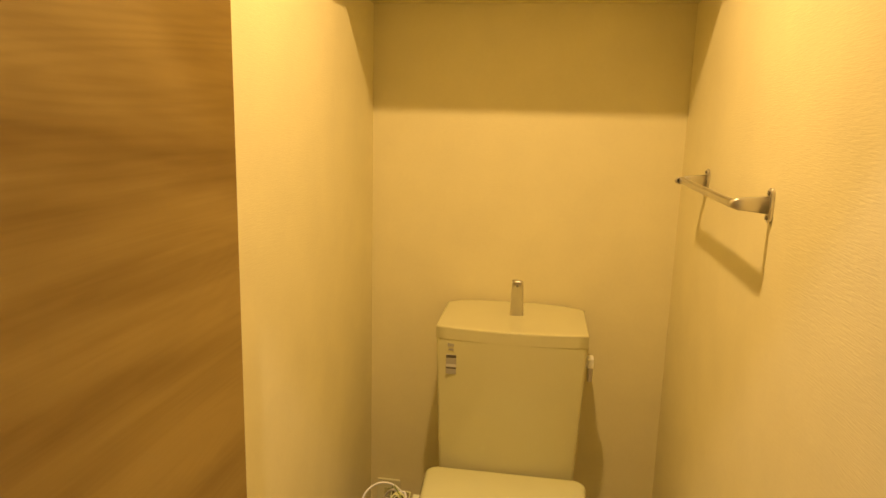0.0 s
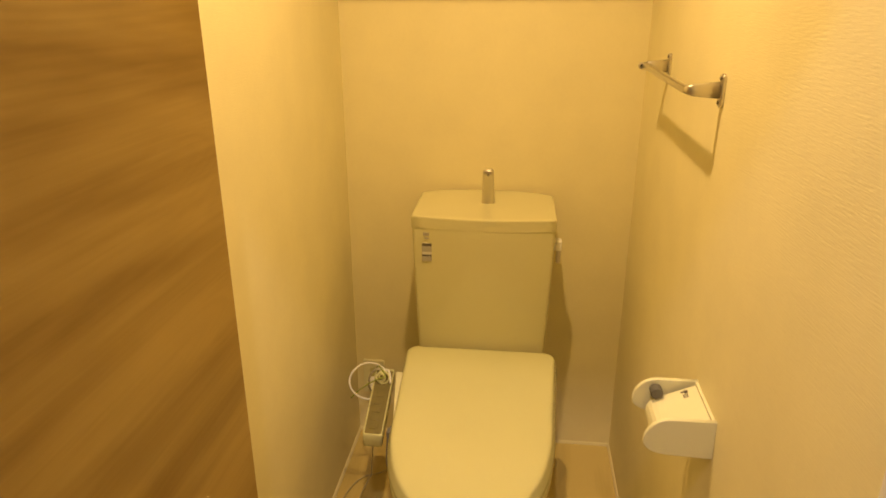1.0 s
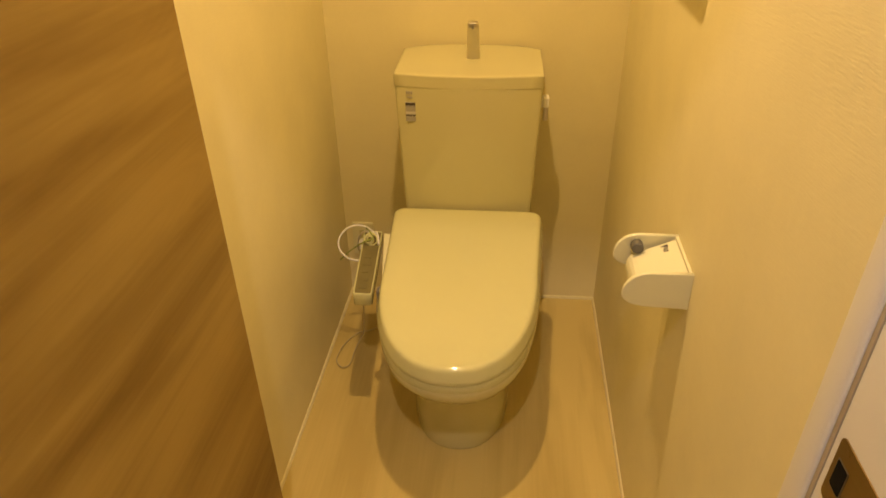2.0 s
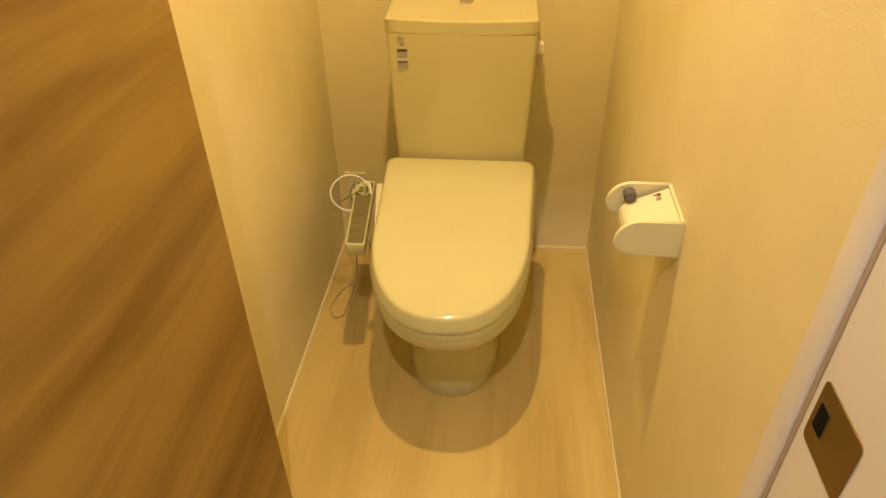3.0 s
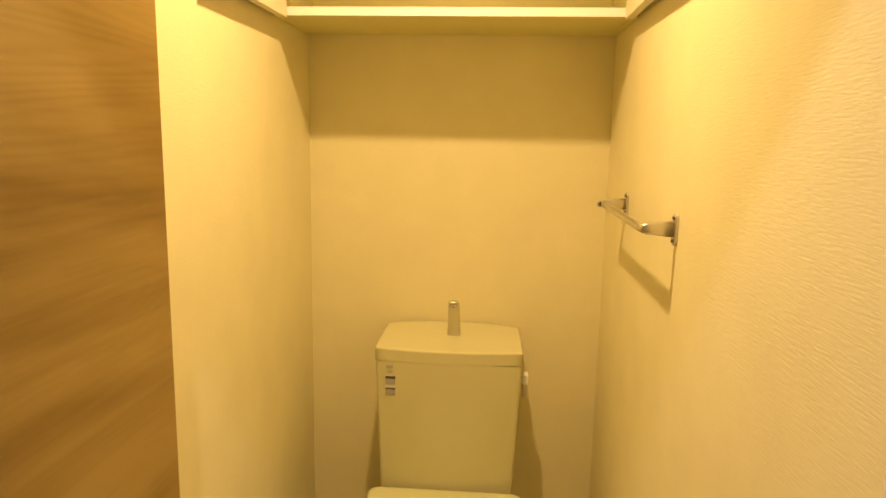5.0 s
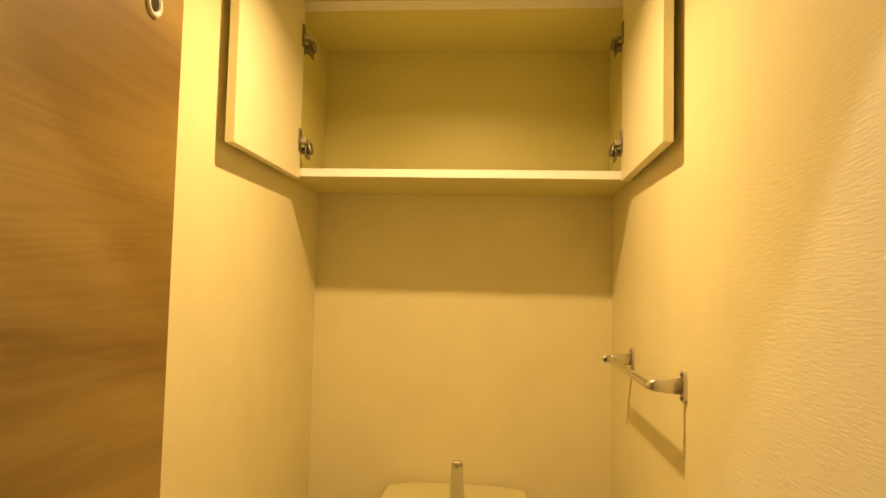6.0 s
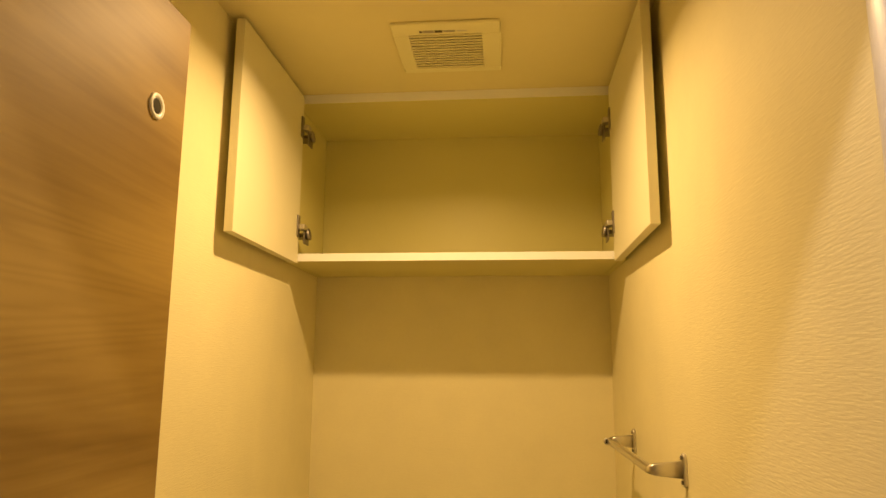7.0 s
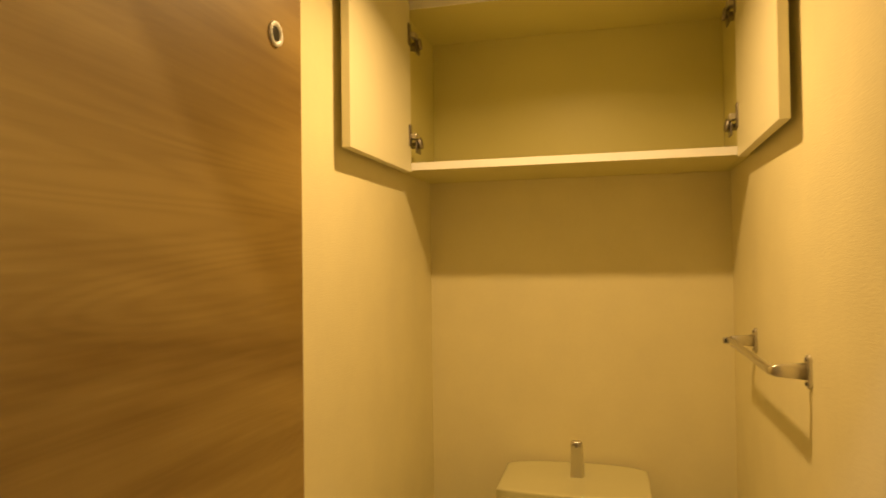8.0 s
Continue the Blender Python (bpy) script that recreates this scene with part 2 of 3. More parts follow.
# ---------------------------------------------------------------- the room
H = 0.415          # half the room's width
CEIL = 2.080
FRONT = -1.378     # inner face of the wall with the doorway
OUT = -1.640       # outer face of it
HEAD = 1.946       # height of the doorway

solid("floor", box(-H - 0.1, H + 0.1, OUT, 0.1, -0.08, 0), FLOORING, "pale whitewashed wood-look vinyl floor of the toilet room", "floor")
LR = 0.036         # radius of the lamp's hole


def pierced(x0, x1, y0, y1, z0, z1, cx, cy, r, seg=48):
    """A slab with a round hole through it."""
    angles = [2 * math.pi * k / seg for k in range(seg)] + [math.atan2(y - cy, x - cx) for x in (x0, x1) for y in (y0, y1)]
    angles = sorted(a % (2 * math.pi) for a in angles)
    hole, rim = [], []
    for a in angles:
        c, s = math.cos(a), math.sin(a)
        k = min(((x1 if c > 0 else x0) - cx) / c if abs(c) > 1e-9 else 99, ((y1 if s > 0 else y0) - cy) / s if abs(s) > 1e-9 else 99)
        hole.append((cx + r * c, cy + r * s))
        rim.append((cx + k * c, cy + k * s))
    rings = [[(x, y, z) for x, y in q] for q, z in ((hole, z1), (hole, z0), (rim, z0), (rim, z1), (hole, z1))]
    return loft(rings, False, False, smooth=False)


solid("ceiling", pierced(-H - 0.1, H + 0.1, OUT, 0.1, CEIL, CEIL + 0.09, LAMP_XYZ[0], LAMP_XYZ[1], LR), CEILING, "white papered ceiling over the toilet room", "ceiling")
solid("wall_back", box(-H - 0.1, H + 0.1, 0, 0.1, 0, CEIL), WALLPAPER, "cream white textured wallpaper behind the toilet tank", "wall")
solid("wall_left", box(-H - 0.1, -H, OUT, 0, 0, CEIL), WALLPAPER, "cream white textured wallpaper beside the wooden door", "wall")
solid("wall_right", box(H, H + 0.1, FRONT, 0, 0, CEIL), WALLPAPER, "cream white textured wallpaper with towel bar and paper holder", "wall")
solid("wall_front", box(-H, H, OUT + 0.01, FRONT, HEAD + 0.03, CEIL), WALLPAPER, "cream white wallpapered wall over the doorway", "wall")

# door frame on the latch side, with its rebate, and the head piece
jamb = thing("door_frame_1", (H, OUT, 0), "white laminated door frame with a metal strike plate", "door frame", kind="structure")
prof = [(H + 0.10, OUT), (H - 0.001, OUT), (H - 0.001, -1.4240), (H + 0.0005, -1.4235), (H + 0.009, -1.4225), (H + 0.009, -1.4165)]
for k in range(19):
    a = math.pi * k / 18
    prof.append((H + 0.002 - 0.0105 * math.sin(a) ** 0.5, -1.3970 - 0.0190 * math.cos(a)))
prof += [(H + 0.003, FRONT + 0.0006), (H + 0.10, FRONT + 0.0006)]
part("jamb", loft([[(x, y, 0) for x, y in prof], [(x, y, HEAD + 0.03) for x, y in prof]], smooth=False), FRAMEWHITE, jamb)
part("seal", box(H - 0.0022, H + 0.008, -1.4232, -1.4168, 0.001, HEAD - 0.002, 0.0004), SEAL, jamb, "thin brown-grey door seal in the groove")
part("head", box(-H, H - 0.016, OUT, FRONT - 0.004, HEAD, HEAD + 0.03, 0.003), FRAMEWHITE, jamb)
SX = H - 0.001
strike = part("strike_plate", plate(rounded(-1.511, -1.4335, 0.832, 0.908, 0.007), "x", SX, SX - 0.0014, 0.0002), BRUSHED, jamb,
              "brownish brushed metal strike plate")
part("latch_lip", plate(rounded(-1.461, -1.4405, 0.8535, 0.8875, 0.002), "x", SX - 0.0012, SX - 0.0020, 0.0005), STEEL, strike, "worn bright lip round the latch hole")
part("latch_hole", plate(rounded(-1.4595, -1.4415, 0.855, 0.886, 0.002), "x", SX - 0.0018, SX - 0.0023), BLACK, strike, "dark square latch hole")
for yy, zz in ((-1.450, 0.901), (-1.450, 0.841)):
    part("screw", disc((yy, zz), "x", 0.0028, SX - 0.0014, SX - 0.0020, 14, 0.0004), BRUSHED, strike)

# caulk beads where the walls meet the floor
def bead(name, p0, p1, side):
    """A small rounded bead from p0 to p1, leaning towards the room."""
    rings = []
    for p in (p0, p1):
        rings.append([(p[0] + side[0] * u, p[1] + side[1] * u, v) for u, v in ((0, 0), (0.0060, 0), (0.0055, 0.003), (0.0028, 0.0075), (0, 0.0085))])
    solid(name, loft(rings, smooth=False), CAULK, "thin white caulk bead along the floor edge", "trim")


bead("trim_left", (-H, FRONT, 0), (-H, 0, 0), (1, 0))
bead("trim_right", (H, FRONT, 0), (H, 0, 0), (-1, 0))
bead("trim_back", (-H, 0, 0), (H, 0, 0), (0, -1))

# hallway behind the camera
solid("hall_floor", box(-1.3, 1.3, -4.6, OUT, -0.08, 0), HALLWOOD, "wood-look hallway floor outside the doorway", "floor")
solid("hall_ceiling", box(-1.3, 1.3, -4.6, OUT, 2.40, 2.48), CEILING, "white hallway ceiling", "ceiling")
solid("hall_wall_end", box(-1.3, 1.3, -4.7, -4.6, -0.08, 2.48), WALLPAPER, "white hallway wall facing the doorway", "wall")
solid("hall_wall_left", box(-1.4, -1.3, -4.7, OUT, -0.08, 2.48), WALLPAPER, "white hallway wall", "wall")
solid("hall_wall_right", box(1.3, 1.4, -4.7, OUT, -0.08, 2.48), WALLPAPER, "white hallway wall", "wall")
solid("hall_wall_near_left", box(-1.3, -H - 0.1, OUT, OUT + 0.1, 0, 2.48), WALLPAPER, "white hallway wall beside the doorway", "wall")
solid("hall_wall_near_right", box(H + 0.1, 1.3, OUT, OUT + 0.1, 0, 2.48), WALLPAPER, "white hallway wall beside the doorway", "wall")
solid("hall_wall_over_door", box(-H - 0.1, H + 0.1, OUT, OUT + 0.1, CEIL + 0.09, 2.48), WALLPAPER, "white hallway wall over the doorway", "wall")
solid("hall_wall_head", box(-H, H, OUT - 0.0, OUT + 0.009, HEAD + 0.03, CEIL + 0.09), WALLPAPER, "white hallway wall over the doorway", "wall")

# ---------------------------------------------------------------- wooden door, swung in against the wall
DX, DE = -0.3235, -1.021
door = thing("door_1", (DX - 0.015, -1.3, 0.0), "oak-look wooden door standing open along the wall", "door", kind="structure")
leaf = part("leaf", box(DX - 0.030, DX, -1.632, DE, 0.005, 1.884, 0.002), DOORWOOD, door, "tan oak-grain laminated door leaf")
RC = (-1.0990, 1.7275)
win = part("peep_window", ring_mesh(RC, "x", 0.0178, 0.0099, DX, DX + 0.0032), EDGEWHITE, door, "small round light window with white rim")
part("lens", disc(RC, "x", 0.0102, DX + 0.0002, DX + 0.0020, 28, 0.0008), GLASSLENS, win, "smoked dark lens")

# ---------------------------------------------------------------- ceiling lamp and fan
light = thing("ceiling_light", (LAMP_XYZ[0], LAMP_XYZ[1], CEIL), "small round warm ceiling lamp above the toilet", "lamp")
part("rim", ring_mesh((LAMP_XYZ[0], LAMP_XYZ[1]), "z", LR + 0.005, LR - 0.001, CEIL, CEIL - 0.002), FRAMEWHITE, light)
part("glass", disc((LAMP_XYZ[0], LAMP_XYZ[1]), "z", LR - 0.001, CEIL + 0.030, CEIL - 0.0015, 36, 0.002), LAMPGLASS, light, "glowing frosted round glass")
hall_light = thing("hall_ceiling_light", (HALL_LAMP[0], HALL_LAMP[1], 2.40), "round white hallway ceiling lamp", "lamp")
part("glass", disc(HALL_LAMP[:2], "z", 0.07, 2.40, 2.388, 28, 0.004), HALLGLASS, hall_light)

VX0, VX1, VY0, VY1 = -0.101, 0.123, -0.650, -0.423
fan = thing("ceiling_vent", (0.014, -0.525, CEIL), "square white ventilation grille set in the ceiling", "vent")
GX0, GX1, GY0, GY1 = -0.069, 0.084, -0.602, -0.443
VT = CEIL - 0.007
part("frame", join(box(VX0, VX1, VY0, GY0, VT, CEIL, 0.003), box(VX0, VX1, GY1, VY1, VT, CEIL, 0.003),
                   box(VX0, GX0, GY0, GY1, VT, CEIL, 0.0015), box(GX1, VX1, GY0, GY1, VT, CEIL, 0.0015)), VENTWHITE, fan)
part("backing", box(GX0, GX1, GY0, GY1, CEIL - 0.002, CEIL - 0.0005), DARKGREY, fan, "dark opening behind the slats")
NS = 13
for i in range(NS):
    y = GY0 + (i + 0.5) * (GY1 - GY0) / NS
    bm = box(GX0, GX1, y - 0.0046, y + 0.0046, VT + 0.0002, VT + 0.0028)
    bmesh.ops.rotate(bm, verts=bm.verts, cent=(0, y, VT + 0.0015), matrix=Matrix.Rotation(radians(14), 3, "X"))
    part("slat", bm, VENTWHITE, fan)
for x0, x1, w, m in ((-0.044, -0.038, 0.0040, INK), (-0.036, -0.014, 0.0052, LABELGREY), (-0.012, 0.004, 0.0046, INK), (0.006, 0.030, 0.0034, LABELGREY), (0.034, 0.054, 0.0024, LABELPALE)):
    part("label", box(x0, x1, -0.6175 - w, -0.6175 + w, VT - 0.0005, VT + 0.0002), m, fan, "small unreadable printed label")

# ---------------------------------------------------------------- wall cabinet with both doors open
CF, CB0, CB1 = -0.300, 1.648, 1.667
cab = thing("wall_cabinet", (0, -0.15, CB0), "empty white wall cabinet over the toilet with both doors open", "cabinet")
part("bottom_board", box(-H + 0.016, H - 0.016, CF, -0.012, CB0, CB1, 0.001), CABSHADE, cab)
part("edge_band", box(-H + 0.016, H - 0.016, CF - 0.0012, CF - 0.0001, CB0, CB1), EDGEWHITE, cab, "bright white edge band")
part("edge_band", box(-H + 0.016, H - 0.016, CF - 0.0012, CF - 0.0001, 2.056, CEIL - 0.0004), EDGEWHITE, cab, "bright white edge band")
part("top_board", box(-H + 0.016, H - 0.016, CF, -0.012, 2.056, CEIL - 0.0004, 0.0008), CABSHADE, cab)
part("back_board", box(-H + 0.016, H - 0.016, -0.011, -0.002, CB0 + 0.001, CEIL - 0.002), CABSHADE, cab)
part("side_board", box(-H + 0.001, -H + 0.0155, CF, -0.002, CB0, CEIL - 0.002, 0.001), CABSHADE, cab)
part("side_board", box(H - 0.0155, H - 0.001, CF, -0.002, CB0, CEIL - 0.002, 0.001), CABSHADE, cab)


def cabinet_door(s, inner, front, lean):
    """s: -1 left, 1 right; inner: x of the face that is inside when the door is shut; lean: how far it stands off square."""
    outer = inner + s * 0.018
    bm = box(min(inner, outer), max(inner, outer), front, -0.306, 1.642, 2.072, 0.001)
    for v in bm.verts:
        v.co.x += lean * (v.co.y + 0.306)
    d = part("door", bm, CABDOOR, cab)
    for z in (1.733, 1.988):
        def bx(u0, u1, y0, y1, z0, z1, bev):
            """A bevelled block, u measured from the door's inner face towards the room's middle."""
            return box(*sorted((inner - s * u0, inner - s * u1)), y0, y1, z + z0, z + z1, bev)
        h = part("hinge", join(bx(0, 0.0035, -0.326, -0.308, -0.027, 0.027, 0.001), bx(0.009, 0.0125, -0.300, -0.262, -0.040, -0.004, 0.001)), STEEL, d, "nickel hinge plate")
        part("hinge_arm", bx(0.002, 0.017, -0.318, -0.290, -0.008, 0.006, 0.002), NICKEL, h, "bright nickel hinge arm")
        drop = []
        for k in range(9):
            t = k / 8
            w = 0.0070 * math.sin(math.pi * (0.12 + 0.88 * t)) ** 0.6
            zz = z - 0.028 * t
            cx = inner - s * (0.013 + 0.006 * t)
            drop.append([(cx + (0.0045 + 0.45 * w) * math.cos(q), -0.280 + (0.004 + w) * math.sin(q), zz) for q in (2 * math.pi * j / 12 for j in range(12))])
        part("hinge_cup", loft(drop), STEEL, h)
        part("hinge_mount", box(*sorted((inner + s * 0.0212, inner - s * 0.010)), -0.290, -0.250, z - 0.022, z - 0.012, 0.001), STEEL, h)


cabinet_door(-1, -0.378, -0.704, 0.0)
cabinet_door(1, 0.383, -0.722, 0.0096)

# ---------------------------------------------------------------- toilet
TX = 0.005


def dshape(hw, yb, yf, ym, rc, z, e=2.3, n=26, m=5):
    """D-shaped outline: straight back with rounded corners, rounded front."""
    pts = []
    for k in range(m + 1):
        a = math.pi / 2 * k / m
        pts.append((hw - rc + rc * math.cos(a), yb - rc + rc * math.sin(a)))
    right = pts[:]
    left = [(-x, y) for x, y in reversed(pts)]
    front = []
    for k in range(n + 1):
        a = math.pi * k / n
        c, s = math.cos(a), math.sin(a)
        front.append((-hw * math.copysign(abs(c) ** (2 / e), c), ym + (yf - ym) * abs(s) ** (2 / e)))
    return [(TX + x, y, z) for x, y in right + left + front]


def tilt(bm, y0, slope):
    for v in bm.verts:
        v.co.z += slope * (v.co.y - y0)
    return bm


toilet = thing("toilet", (TX, -0.45, 0), "white ceramic toilet with closed lid and hand-wash tank", "toilet")
LY = -0.233


def lid_ring(d, z):
    return [(TX - 0.003 + (x - TX) * (1 + 0.27 * (y + 0.5) if y > -0.5 else 1), y, z) for x, y, z in
            dshape(0.199 - d, LY - 0.35 * d, -0.847 + d, -0.50, max(0.006, 0.030 - 0.5 * d), z)]


# outer bowl narrowing into the pedestal
rings = [dshape(0.150, -0.10, -0.690, -0.46, 0.03, 0.0), dshape(0.130, -0.10, -0.688, -0.46, 0.03, 0.004)]
for z, hw, yf, yb in ((0.06, 0.123, -0.684, -0.10), (0.13, 0.121, -0.688, -0.11), (0.19, 0.128, -0.710, -0.13), (0.235, 0.146, -0.743, -0.16),
                      (0.27, 0.171, -0.787, -0.19), (0.295, 0.1855, -0.820, -0.21), (0.312, 0.1900, -0.832, -0.22),):
    rings.append(dshape(hw, yb, yf, -0.48, 0.03, z))
rings += [lid_ring(0.0066, 0.325), lid_ring(0.0046, 0.338), lid_ring(0.0034, 0.3476), lid_ring(0.0036, 0.3479)]
rings[0] = dshape(0.128, -0.10, -0.686, -0.46, 0.03, 0.0)
part("bowl", loft(rings), CERAMIC, toilet, "white ceramic bowl and pedestal")
part("tank_shelf", join(box(TX - 0.150, TX + 0.150, -0.245, -0.02, 0.28, 0.405, 0.015, 3)), CERAMIC, toilet)
def seat_ring(d, z, slope):
    return [(x, y, z + slope * (y + 0.847)) for x, y, _ in lid_ring(d, 0)]


part("seat", loft([seat_ring(0.0036, 0.3480, 0), seat_ring(0.0033, 0.3482, 0), seat_ring(0.0030, 0.3500, 0.02), seat_ring(0.0018, 0.3668, 0.083), seat_ring(0.0040, 0.3690, 0.083)]), PLASTIC, toilet,
     "white plastic seat under the lid")
rings = [lid_ring(0.004, 0.4005), lid_ring(0.0012, 0.4012), lid_ring(0.0004, 0.4030), lid_ring(0.0028, 0.412), lid_ring(0.0072, 0.4285), lid_ring(0.0088, 0.4340), lid_ring(0.0110, 0.4374),
         lid_ring(0.0145, 0.4394), lid_ring(0.021, 0.4405), lid_ring(0.04, 0.4413), lid_ring(0.08, 0.4418), lid_ring(0.12, 0.442), lid_ring(0.16, 0.442)]
part("lid", tilt(loft([[(x, y, z - 0.030) for x, y, z in r] for r in rings]), -0.847, 0.083), PLASTIC, toilet, "smooth white closed toilet lid")
part("hinge_unit", box(TX - 0.196, TX + 0.196, -0.275, -0.228, 0.380, 0.448, 0.010, 3), PLASTIC, toilet)


# tank, slightly narrower at its foot, bowed at the front
TT = TX - 0.004


def tank_ring(hw, yb, yf, bow, z, n=10, r=0.011):
    pts = []
    for k in range(n + 1):
        u = -1 + 2 * k / n
        pts.append((TT + u * (hw - r), yf - bow * (1 - u * u), z))
    for k in range(1, 5):
        a = radians(-90 + 90 * k / 5)
        pts.append((TT + hw - r + r * math.cos(a), yf + r + r * math.sin(a), z))
    pts.append((TT + hw, yf + r, z))
    for k in range(0, 6):
        a = radians(90 * k / 5)
        pts.append((TT + hw - r + r * math.cos(a), yb - r + r * math.sin(a), z))
    for k in range(0, 6):
        a = radians(90 + 90 * k / 5)
        pts.append((TT - hw + r + r * math.cos(a), yb - r + r * math.sin(a), z))
    for k in range(0, 5):
        a = radians(180 + 90 * k / 5)
        pts.append((TT - hw + r + r * math.cos(a), yf + r + r * math.sin(a), z))
    return pts


part("tank", loft([tank_ring(0.170, -0.02, -0.207, 0.014, 0.400), tank_ring(0.174, -0.02, -0.211, 0.014, 0.407), tank_ring(0.1742, -0.02, -0.2111, 0.014, 0.411), tank_ring(0.181, -0.02, -0.213, 0.015, 0.55),
                   tank_ring(0.187, -0.02, -0.2145, 0.016, 0.70), tank_ring(0.18999, -0.02, -0.21579, 0.016, 0.8022), tank_ring(0.1900, -0.02, -0.2158, 0.016, 0.8032), tank_ring(0.1897, -0.02, -0.2155, 0.016, 0.8036)]), CERAMIC, toilet,
     "white ceramic cistern")


def lid2(d, z, back=0.0):
    hw = 0.1906 - d
    pts = []
    n = 12
    for k in range(n + 1):
        u = -1 + 2 * k / n
        pts.append((TT + u * hw, -0.216 + d - 0.016 * (1 - u * u), z))
    for k in range(n + 1):
        u = 1 - 2 * k / n
        w = abs(u)
        pts.append((TT + u * (hw + 0.008 - 0.012 * w ** 6), -0.008 - d - 0.034 * w ** 3.2, z))
    return pts


part("tank_lid", tilt(loft([lid2(0.0004, 0.8038), lid2(0.0001, 0.8041), lid2(0.0, 0.8048), lid2(0.0, 0.8060), lid2(0.0, 0.8325), lid2(0.0, 0.8335), lid2(0.0007, 0.8354), lid2(0.0020, 0.8365), lid2(0.0045, 0.8370), lid2(0.010, 0.8371),
                       lid2(0.022, 0.8365), lid2(0.050, 0.835), lid2(0.075, 0.834)]), -0.22, 0.09), CERAMIC, toilet, "white tank lid with hand basin dip")
# spout
sp = []
for k in range(9):
    t = k / 8
    z = 0.834 + 0.105 * t
    hw, dy = 0.019 - 0.0045 * t, 0.014 - 0.004 * t
    cy = -0.095 - 0.022 * t * t
    sp.append([(TX + 0.002 + hw * math.copysign(abs(math.cos(a)) ** 0.6, math.cos(a)), cy + dy * math.copysign(abs(math.sin(a)) ** 0.6, math.sin(a)), z)
               for a in (2 * math.pi * j / 20 for j in range(20))])
t = sp[-1]
c = Vector((TX + 0.002, -0.117, 0))
sp.append([(c.x + (p[0] - c.x) * 0.8, c.y + (p[1] - c.y) * 0.8, p[2] + 0.004) for p in t])
spout = part("spout", loft(sp), CHROME, toilet, "chrome hand-wash spout")
part("outlet_hole", disc((TX + 0.002, 0.930), "y", 0.0035, -0.1262, -0.1285, 14), GREY, spout)
# flush lever on the tank's side
lever = part("lever", join(disc((-0.155, 0.748), "x", 0.015, TX + 0.180, TX + 0.192, 20, 0.003),
                           box(TX + 0.189, TX + 0.206, -0.172, -0.142, 0.736, 0.764, 0.004, 3)), EDGEWHITE, toilet, "white flush lever boss")
part("lever_arm", box(TX + 0.192, TX + 0.205, -0.170, -0.146, 0.700, 0.738, 0.003, 3), CHROME, lever, "short chrome lever arm")
# stickers
st = part("sticker", plate(rounded(-0.161, -0.135, 0.712, 0.763, 0.001), "y", -0.2150, -0.2225), LABELPALE, toilet, "small printed information sticker")
part("print", box(-0.161, -0.135, -0.2229, -0.2224, 0.755, 0.763), INK, st)
part("print", box(-0.161, -0.135, -0.2229, -0.2224, 0.739, 0.754), LABELGREY, st)
part("print", box(-0.161, -0.135, -0.2229, -0.2224, 0.726, 0.731), INK, st)
part("print", box(-0.161, -0.135, -0.2229, -0.2224, 0.713, 0.725), LABELGREY, st)
for x in (-0.158, -0.152, -0.146):
    part("mark", box(x, x + 0.004, -0.2228, -0.2160, 0.785, 0.793), LABELGREY, toilet, "small grey printed mark")
part("mark", box(-0.155, -0.142, -0.2228, -0.2160, 0.775, 0.779), LABELGREY, toilet, "small grey printed mark")

# control arm beside the seat
PZ = 0.392


def arm_outline(d):
    q = [(-0.262 + d, -0.560 + d), (-0.213 - d, -0.560 + d), (-0.238 - d, -0.255 - d), (-0.292 + d, -0.255 - d)]
    pts = []
    for i in range(4):
        p, a, b = Vector(q[i]), Vector(q[i - 1]), Vector(q[(i + 1) % 4])
        r = 0.008
        s0, s1 = p + (a - p).normalized() * r, p + (b - p).normalized() * r
        for k in range(5):
            t = k / 4
            pts.append(((1 - t) ** 2 * s0 + 2 * t * (1 - t) * p + t * t * s1).to_tuple())
    return pts


armb = loft([[(x, y, z) for x, y in arm_outline(d)] for d, z in
             ((0.006, PZ - 0.040), (0.001, PZ - 0.035), (0.0, PZ - 0.004), (0.0012, PZ), (0.0030, PZ), (0.0036, PZ - 0.004))])
arm = part("control_arm", armb, PLASTIC, toilet, "white control arm of the washlet")
part("control_panel", loft([[(x, y, z) for x, y in arm_outline(0.0042)] for z in (PZ - 0.006, PZ - 0.0025)], smooth=False), PANELGREY, arm, "grey glossy control panel")
for i, y in enumerate((-0.525, -0.49, -0.455, -0.42, -0.385)):
    xx = -0.2385 - 0.00 * i - (y + 0.56) * 0.09
    part("button", box(xx - 0.010, xx + 0.010, y - 0.010, y + 0.010, PZ - 0.0026, PZ - 0.0012, 0.0006), PANELGREY, arm, "flat grey button")
part("arm_bracket", loft([[(-0.228, -0.285, z), (-0.211, -0.285, z), (-0.184, -0.505, z), (-0.196, -0.505, z)] for z in (0.360, 0.402)], smooth=False), PLASTIC2, toilet,
     "white bracket joining arm and seat")
part("drain_valve", join(disc((-0.480, 0.345), "x", 0.014, -0.212, -0.190, 18, 0.002), box(-0.218, -0.204, -0.492, -0.470, 0.318, 0.352, 0.003),
                        tube(curve([(-0.211, -0.482, 0.32), (-0.214, -0.484, 0.28), (-0.214, -0.480, 0.24), (-0.206, -0.465, 0.215)]), 0.0085)),
     GREY, toilet, "grey plastic drain valve")
